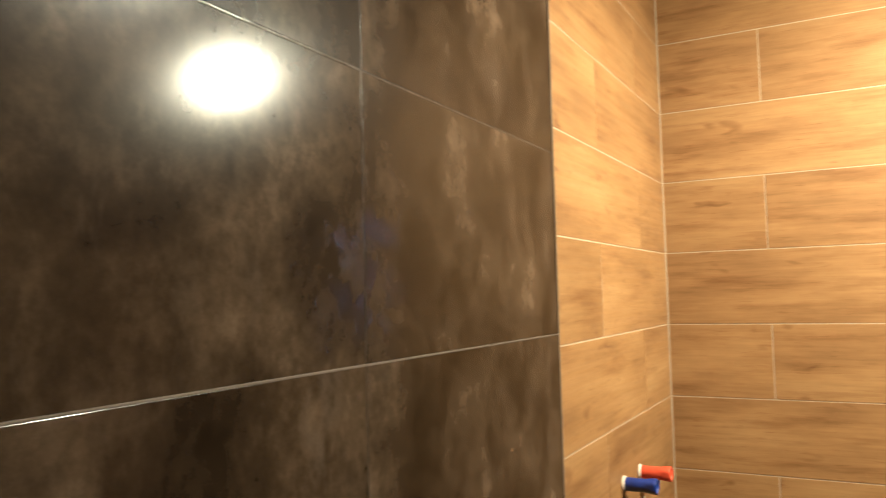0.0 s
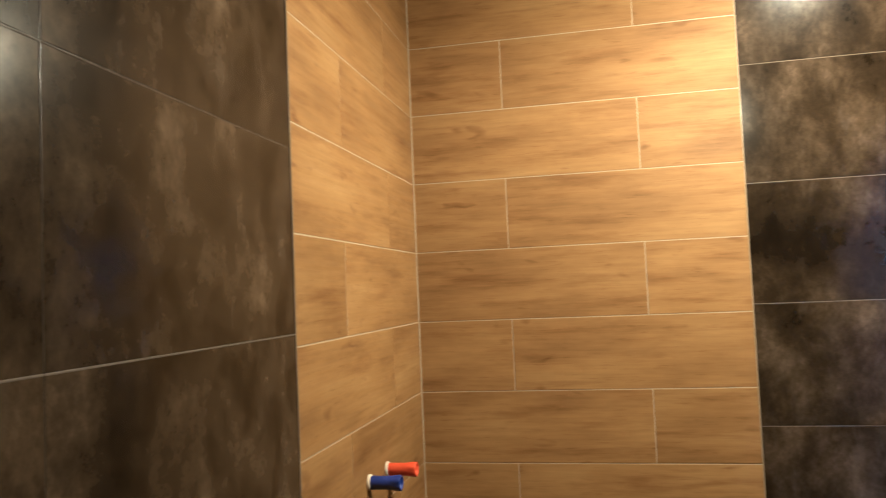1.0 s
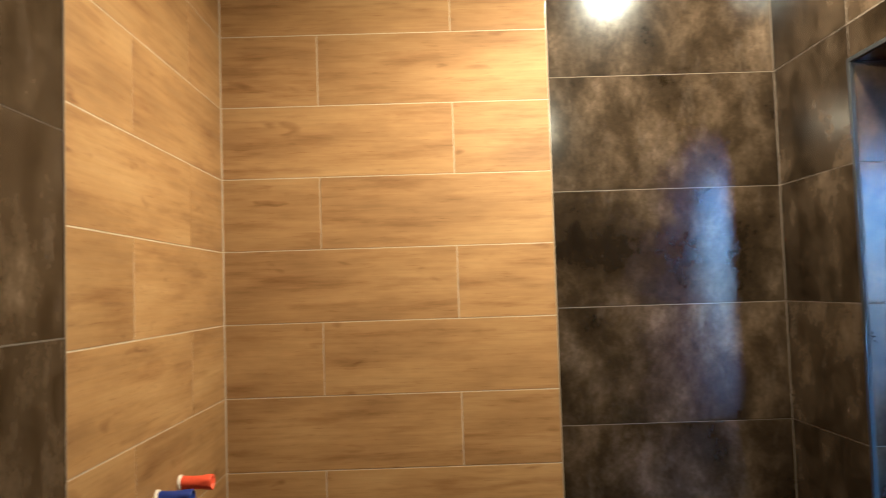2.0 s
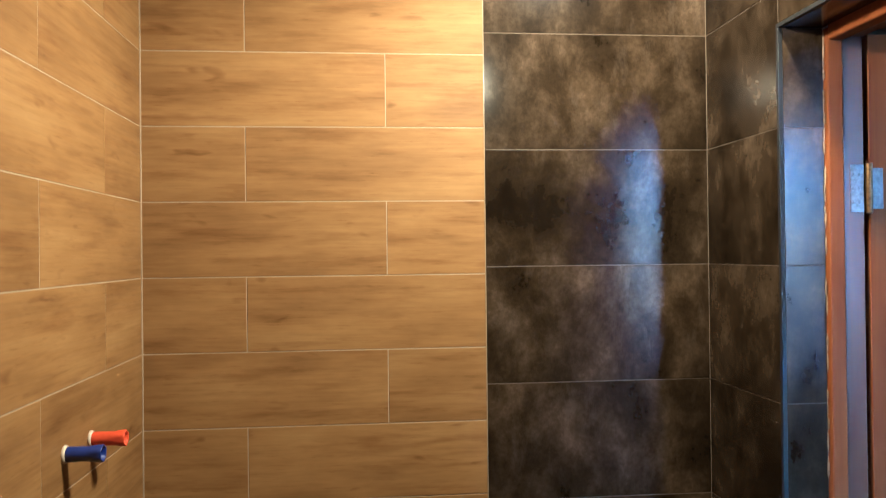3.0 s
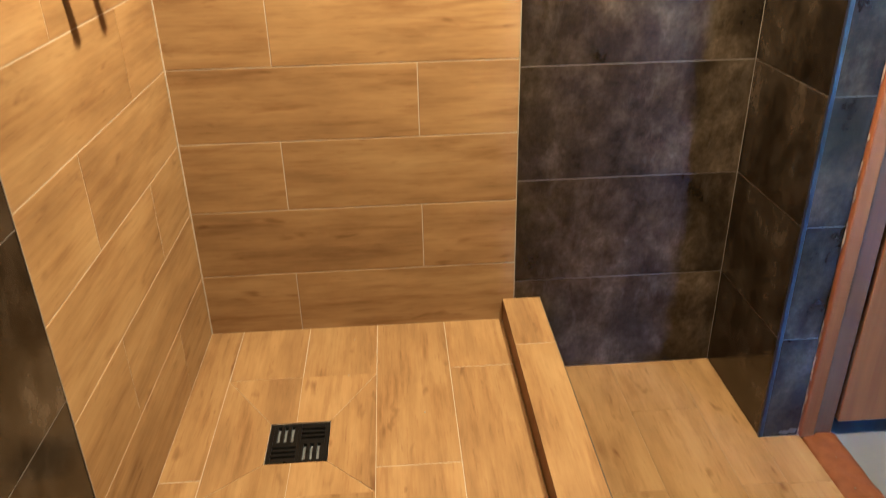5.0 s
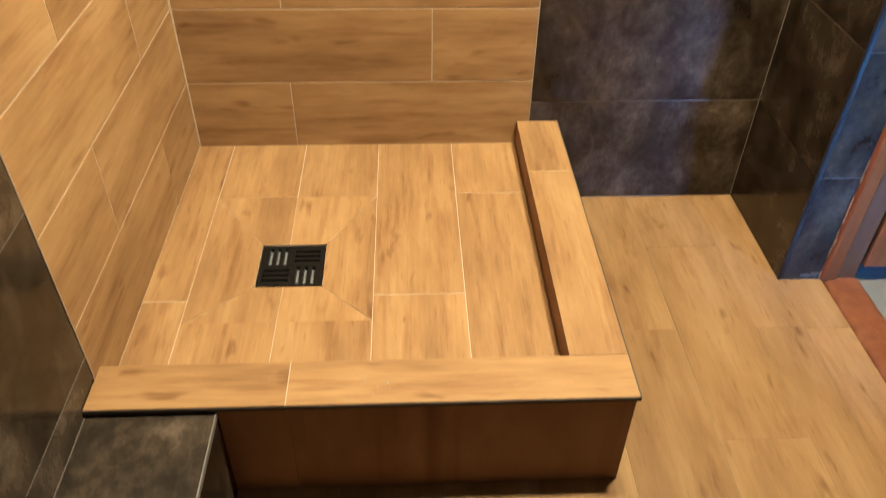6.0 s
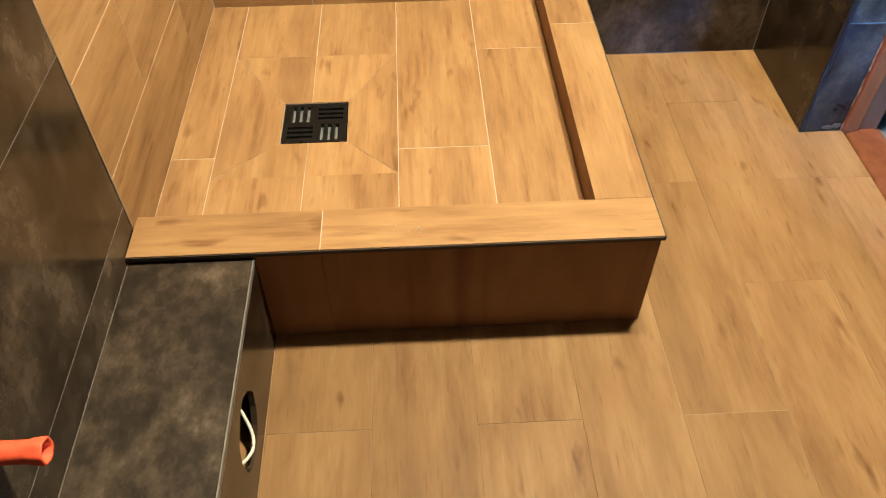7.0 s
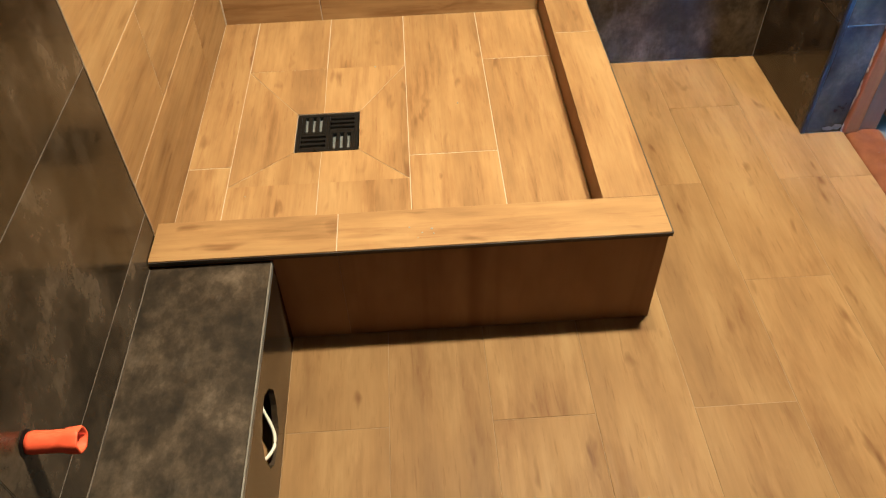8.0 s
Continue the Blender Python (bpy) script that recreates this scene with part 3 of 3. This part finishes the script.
def debris():
    """Crumbs of dry adhesive and grit left on the curb and the shower floor."""
    bm = bmesh.new()
    rr = random.Random(5)
    spots = [(0.46, -0.862, CURB), (0.475, -0.889, CURB), (0.482, -0.877, CURB), (0.503, -0.880, CURB), (0.50, -0.868, CURB),
             (0.392, -0.235, TRAY), (0.402, -0.07, TRAY), (0.58, -0.40, TRAY), (0.13, -0.68, TRAY)]
    for x, y, z in spots:
        made = bmesh.ops.create_icosphere(bm, subdivisions=1, radius=rr.uniform(0.0011, 0.0021))
        for v in made["verts"]:
            v.co = Vector((x, y, z + 0.0006)) + Vector((v.co.x * rr.uniform(0.8, 1.5), v.co.y * rr.uniform(0.8, 1.5), v.co.z * 0.6))
    return bm


tagged(new("grit", mesh_from(debris(), "grit", PIPE_GREY)), "scattered dark crumbs of grit on the tiled curb", "grit", kind="stuff")

# ---------------------------------------------------------------- water outlets with plugs


def plugged_outlet(y, z, mat, colour, length=0.070, ring=0.0035, seal=None):
    thing = tagged(new("plugged_outlet"), "%s plastic plug screwed into a water outlet in the wall" % colour, "pipe plug", group="plugged water outlets")
    thing.matrix_world = Matrix.Translation((0.0, y, z)) @ Matrix.Rotation(radians(90), 4, "Y")
    part("gasket", lathe([(0.0150, -0.002), (0.0168, 0.001), (0.0168, ring), (0.0150, ring + 0.0025)], 24), seal or GASKET, thing, "dark sealing ring" if seal else "pale sealing ring")
    hexed = lambda i, an: 1 + (0.05 * math.cos(6 * an) if 4 <= i <= 8 else 0)
    r = 0.0142
    prof = [(r * 0.95, 0.004), (r, 0.009), (r * 0.97, 0.03), (r * 0.99, length - 0.022), (r * 1.03, length - 0.018),
            (r * 1.10, length - 0.010), (r * 1.12, length - 0.002), (r * 1.06, length), (r * 0.86, length - 0.001), (r * 0.80, length - 0.018)]
    part("plug", lathe(prof, 30, hexed), mat, thing)
    return thing


plugged_outlet(-0.485, 1.176, BLUE, "blue")
plugged_outlet(-0.353, 1.173, ORANGE, "orange")
plugged_outlet(-1.358, 0.415, ORANGE, "orange", 0.067, 0.0005, BLACK_METAL)

# ---------------------------------------------------------------- doorway
door = tagged(new("door_1"), "red-brown painted wooden door, standing wide open in its worn frame", "door", kind="structure")
FX0, FX1 = DOOR_X + 0.002, 1.636
for s, y in ((1, DOOR_Y0), (-1, DOOR_Y1)):
    o = lambda q: y + s * q
    def yb(q0, q1):
        return (min(o(q0), o(q1)), max(o(q0), o(q1)))
    y0, y1 = yb(-0.012, 0.045)
    part("frame_post", block((FX0, y0, 0.0), (FX0 + 0.038, y1, DOOR_H - 0.001), 0.007, 4), PAINTED, door)
    y0, y1 = yb(-0.004, 0.045)
    part("frame_rebate", block((FX0 + 0.0385, y0, 0.0), (FX1, y1, DOOR_H - 0.001), 0.0012, 1), REBATE, door, "glossy red-brown rebate, its shade put into the colour")
part("frame_head", block((FX0, DOOR_Y1 + 0.013, DOOR_H - 0.030), (FX0 + 0.038, DOOR_Y0 - 0.013, DOOR_H + 0.02), 0.007, 4), PAINTED, door)
part("frame_head", block((FX0 + 0.0385, DOOR_Y1 + 0.005, DOOR_H - 0.020), (FX1, DOOR_Y0 - 0.005, DOOR_H + 0.02), 0.004, 3), REBATE, door)
LX0, LY = 1.6520, DOOR_Y0 + 0.000
leaf = part("leaf", block((LX0, LY, 0.035), (LX0 + 0.72, LY + 0.040, DOOR_H - 0.012), 0.0012, 1), PAINTED, door)
for x0, x1, z0, z1 in [(0.10, 0.62, 0.15, 0.85), (0.10, 0.62, 1.0, 1.85)]:
    part("panel", block((LX0 + x0, LY - 0.008, z0), (LX0 + x1, LY - 0.001, z1), 0.006, 2), PAINTED, leaf)
for z in (1.667,):
    hinge = part("hinge", lathe([(0.0065, z - 0.055), (0.0075, z - 0.05), (0.0075, z + 0.05), (0.0065, z + 0.055)], 16), BRASS, door,
                 "tarnished brass hinge knuckle", Matrix.Translation((1.6445, DOOR_Y0 - 0.0095, 0)))
    part("hinge_plate", block((1.604, DOOR_Y0 - 0.0065, z - 0.052), (1.635, DOOR_Y0 - 0.0042, z + 0.052), 0.0006, 1), ZINC, door)
    part("hinge_plate", block((LX0 + 0.001, LY - 0.003, z - 0.045), (LX0 + 0.030, LY - 0.0008, z + 0.045), 0.0006, 1), ZINC, door)
    for q in (-0.03, 0.0, 0.03):
        for sx in (1.609, 1.624):
            part("screw", lathe([(0.003, 0), (0.0036, 0.0006), (0.0022, 0.0016)], 10), ZINC, door, m=Matrix.Translation((sx, DOOR_Y0 - 0.0063, z + q)) @ Matrix.Rotation(radians(90), 4, "X"))


def crumbs():
    """A ragged bead of sealant between the tiled reveal and the door frame."""
    bm = bmesh.new()
    rr = random.Random(11)
    z = 0.0
    while z < DOOR_H - 0.03:
        ln = rr.uniform(0.010, 0.045)
        if rr.random() < 0.62:
            w = rr.uniform(0.0006, 0.0020)
            x = DOOR_X + rr.uniform(-0.0015, 0.001)
            made = bmesh.ops.create_icosphere(bm, subdivisions=1, radius=1.0)
            for v in made["verts"]:
                k = 1 + rr.uniform(-0.25, 0.25)
                v.co = Vector((x + v.co.x * w * k, DOOR_Y0 - 0.001 + v.co.y * 0.004 * k, z + ln / 2 + v.co.z * ln * 0.6 * k))
        z += ln
    return bm


structure("sealant", crumbs(), SEALANT, "crumbling pale sealant bead beside the door frame", "sealant")


def threshold():
    bm = bmesh.new()
    bmesh.ops.create_grid(bm, x_segments=16, y_segments=90, size=0.5)
    y0, y1 = DOOR_Y1, DOOR_Y0
    for v in bm.verts:
        u, w = v.co.x + 0.5, v.co.y + 0.5
        v.co = Vector((1.556 + 0.094 * u, y0 + (y1 - y0) * w, 0))
        edge = 1 - abs(2 * u - 1) ** 4
        v.co.z = 0.006 * edge + 0.0035 * noise.noise(v.co * 24) - 0.004 * (1 - edge)
        if u == 0:
            v.co.x += 0.006 * noise.noise(Vector((0, v.co.y * 22, 3)))
    geo = bmesh.ops.extrude_face_region(bm, geom=bm.faces[:])
    for v in [q for q in geo["geom"] if isinstance(q, bmesh.types.BMVert)]:
        v.co.z = -0.03
    bmesh.ops.recalc_face_normals(bm, faces=bm.faces[:])
    for fc in bm.faces:
        fc.smooth = True
    return bm


structure("threshold", threshold(), WORN_PAINT, "worn red-brown painted threshold in the doorway", "threshold")


def smears():
    """Flat dried splashes of grout at the foot of the reveal and on the threshold."""
    bm = bmesh.new()
    rr = random.Random(21)
    for x, y, z, sx, sy, sz in [(1.512, DOOR_Y0 - 0.0003, 0.012, 0.016, 0.0009, 0.006), (1.532, DOOR_Y0 - 0.0003, 0.016, 0.012, 0.0009, 0.008),
                                (1.600, -0.455, 0.0065, 0.004, 0.003, 0.0012), (1.590, -0.560, 0.0062, 0.003, 0.002, 0.001), (1.615, -0.690, 0.0060, 0.006, 0.003, 0.001)]:
        made = bmesh.ops.create_icosphere(bm, subdivisions=2, radius=1.0)
        for v in made["verts"]:
            k = 1 + 0.45 * noise.noise(v.co * 1.7 + Vector((x * 40, z * 90, 0))) + rr.uniform(-0.05, 0.05)
            v.co = Vector((x + v.co.x * sx * k, y + v.co.y * sy, z + v.co.z * sz * k))
    return bm


tagged(new("grout_splash", mesh_from(smears(), "grout_splash", GROUT_GREY)), "dried pale grout splashes by the doorway threshold", "grout splash", kind="stuff")

# ---------------------------------------------------------------- the room beyond the doorway
OX0, OX1, OY0, OY1 = WALL_OUT, 4.3, -2.95, 1.4
# Walls and ceiling here are assumed, near black to hold back blue bounce.
structure("floor_2", block((DOOR_X + 0.012, OY0, -0.14), (OX1, OY1, -0.012)), LAMINATE, "pale smooth floor beyond the doorway", "floor")
structure("ceiling_2", block((OX0, OY0 - 0.2, 2.55), (OX1 + 0.2, OY1 + 0.2, 2.67)), CEILING, "assumed ceiling beyond the doorway, dark to dim daylight", "ceiling")
structure("wall_2_north", block((OX0, OY1, -0.14), (OX1, OY1 + 0.15, 2.55)), ASSUMED_WALL, "assumed wall beyond the doorway, dark to dim daylight", "wall")
structure("wall_2_east", block((OX1, OY0 - 0.2, -0.14), (OX1 + 0.2, OY1 + 0.15, 2.55)), ASSUMED_WALL, "assumed wall beyond the doorway, dark to dim daylight", "wall")
structure("wall_2_west", joined(block((OX0 - 0.1, 0.16, -0.14), (OX0, OY1 + 0.15, 2.55)), block((OX0 - 0.1, OY0 - 0.2, -0.14), (OX0, YS - 0.15, 2.55))), ASSUMED_WALL, "assumed wall beyond the doorway, dark to dim daylight", "wall")
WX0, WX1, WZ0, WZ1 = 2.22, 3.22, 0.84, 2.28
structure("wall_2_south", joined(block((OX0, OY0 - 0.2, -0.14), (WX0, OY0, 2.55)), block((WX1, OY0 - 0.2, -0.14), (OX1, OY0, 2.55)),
                                 block((WX0, OY0 - 0.2, -0.14), (WX1, OY0, WZ0)), block((WX0, OY0 - 0.2, WZ1), (WX1, OY0, 2.55))), ASSUMED_WALL, "assumed dark wall with a window beyond the doorway", "wall")
window = tagged(new("window_1"), "white framed window letting in blue daylight", "window", kind="structure")
T = 0.05
for lo, hi in [((WX0, WZ0), (WX1, WZ0 + T)), ((WX0, WZ1 - T), (WX1, WZ1)), ((WX0, WZ0 + T), (WX0 + T, WZ1 - T)), ((WX1 - T, WZ0 + T), (WX1, WZ1 - T))]:
    part("window_frame", block((lo[0], OY0 - 0.12, lo[1]), (hi[0], OY0 - 0.06, hi[1]), 0.004, 2), WHITE_FRAME, window)

glass, gt, gp = material("window_glass")
gp.inputs["Transmission Weight"].default_value = 1.0
gp.inputs["Roughness"].default_value = 0.0
gp.inputs["IOR"].default_value = 1.02
pane = part("pane", block((WX0 + T, OY0 - 0.093, WZ0 + T), (WX1 - T, OY0 - 0.089, WZ1 - T)), glass, window, "clear glass pane")
pane.visible_shadow = False

# ---------------------------------------------------------------- ceiling light
light = tagged(new("ceiling_light"), "bare bulb on a cord hanging from the ceiling", "ceiling light")
light.location = (LAMP[0], LAMP[1], HC)
part("rose", lathe([(0.045, -0.022), (0.05, -0.018), (0.05, -0.002), (0.046, 0)], 28), WHITE_FRAME, light)
part("cord", lathe([(0.0032, LAMP[2] - HC + 0.10), (0.0034, LAMP[2] - HC + 0.11), (0.0034, -0.03), (0.003, -0.021)], 10), CABLE, light)
part("holder", lathe([(0.017, LAMP[2] - HC + 0.055), (0.020, LAMP[2] - HC + 0.06), (0.019, LAMP[2] - HC + 0.09), (0.006, LAMP[2] - HC + 0.108)], 24), WHITE_FRAME, light)

downlight = tagged(new("downlight"), "small round white downlight set in the ceiling", "downlight")
downlight.location = (DOWN[0], DOWN[1], HC)
part("rim", lathe([(0.070, -0.001), (0.072, -0.004), (0.068, -0.007), (0.063, -0.004)], 28), WHITE_FRAME, downlight)

# ---------------------------------------------------------------- ground outside
structure("ground", block((-40, -60, -3.2), (40, 30, -3.0)), plain_material("bare_ground", (0.18, 0.16, 0.12), 0.9, scale=2), "bare ground outside the window", "ground")

# ---------------------------------------------------------------- wall and floor tiles, one by one
UP, NORTHFACE, WESTFACE, EASTFACE = (0, 0, 1), (1, 0, 0), (0, 1, 0), (0, -1, 0)
courses = [(TRAY - 0.006, J1)] + [(J1 + k * ROW, min(J1 + (k + 1) * ROW, HC)) for k in range(13)]
courses = [q for q in courses if q[1] - q[0] > 0.02]
for k, (z0, z1) in enumerate(courses):
    cut = SPLIT_X - 0.600 if k % 2 == 0 else 0.602
    for x0, x1 in ((0.001, cut), (cut, SPLIT_X)):
        lay(wall_north, (0, 0, 0), NORTHFACE, UP, x0, x1, z0, z1, WOOD, 0.0025)
    cut = -0.256 if k % 2 == 0 else -0.582
    for y0, y1 in ((SPLIT_Y, cut), (cut, -0.001)):
        lay(wall_west, (0, 0, 0), WESTFACE, UP, y0, y1, z0, z1, WOOD, 0.0025)
drows = [(k * DROW, min((k + 1) * DROW, HC)) for k in range(9)]
west_cuts = [SPLIT_Y, -1.418, -2.018, YS]
for z0, z1 in drows:
    lean = 0.0015 if 1.4 < z0 < 1.6 else 0.0
    lay(wall_north, (0, 0, 0), NORTHFACE, UP, SPLIT_X, XR, z0, z1, DARK)
    for y1, y0 in zip(west_cuts, west_cuts[1:]):
        lay(wall_west, (0, 0, 0), WESTFACE, UP, y0, y1, west_joint(z0), min(west_joint(z1), HC), DARK, 0.0025, lean=lean, proud=-lean * 0.15, edge=0.0003)
    if z1 <= DOOR_H + 0.1:
        zt = min(z1, 2.1)
        lay(wall_east, (XR, 0, 0), EASTFACE, UP, 0.0, -DOOR_Y0, z0, zt, DARK)
        lay(wall_east, (XR, 0, 0), EASTFACE, UP, -DOOR_Y1, -DOOR_Y1 + 0.6, z0, zt, DARK)
        lay(wall_east, (XR, 0, 0), EASTFACE, UP, -DOOR_Y1 + 0.6, -YS, z0, zt, DARK)
        zj = min(z1, DOOR_H)
        lay(wall_east, (XR + 0.009, DOOR_Y0, 0), (1, 0, 0), UP, 0.0, DOOR_X - XR - 0.009, z0, zj, DARK)
        lay(wall_east, (DOOR_X, DOOR_Y1, 0), (-1, 0, 0), UP, 0.0, DOOR_X - XR - 0.009, z0, zj, DARK)
    else:
        for q0, q1 in ((0.0, -DOOR_Y0), (-DOOR_Y0, -DOOR_Y0 + 0.6), (-DOOR_Y0 + 0.6, 1.56), (1.56, 2.16), (2.16, -YS)):
            lay(wall_east, (XR, 0, 0), EASTFACE, UP, q0, q1, z0, z1, DARK)
lay(wall_east, (XR, 0, 0), EASTFACE, UP, -DOOR_Y0, -DOOR_Y1, DOOR_H + 0.008, 2.1, DARK)
lay(wall_east, (XR + 0.009, DOOR_Y0, DOOR_H), (0, -1, 0), (-1, 0, 0), 0.0, (DOOR_Y0 - DOOR_Y1), -(DOOR_X - XR - 0.009), 0.0, DARK)

for z0, z1 in drows:
    for q0, q1 in ((0.0, 0.6), (0.6, 1.2), (1.2, XR)):
        lay(wall_south, (XR, YS + TILE_THICK, 0), (-1, 0, 0), UP, q0, q1, z0, z1, DARK)

edges = [0.0, 0.029, 0.216, 0.403, 0.590, 0.777, 0.958, 1.147, 1.334, 1.447]
for i, (x0, x1) in enumerate(zip(edges, edges[1:])):
    start = -1.120 if i % 2 == 0 else -0.826
    cuts = [0.0] + [q for q in (start + 0.6, start, start - 0.6, start - 1.2, start - 1.8) if YS + 0.02 < q < -0.02] + [YS]
    for y0, y1 in zip(cuts, cuts[1:]):
        if x1 <= CX1 and y1 > CY1:
            continue
        top = CY1 + 0.006 if (x1 <= CX1 and y0 > CY1) else y0
        lay(floor, (0, 0, 0), SOUTH, EAST, -top, -y1, x0, x1, WOOD_FLOOR, 0.0007)
for y0, y1 in ((DOOR_Y0, -0.526), (-0.526, DOOR_Y1)):
    lay(floor, (0, 0, 0), SOUTH, EAST, -y0, -y1, 1.447, DOOR_X + 0.006, WOOD_FLOOR, 0.0007)
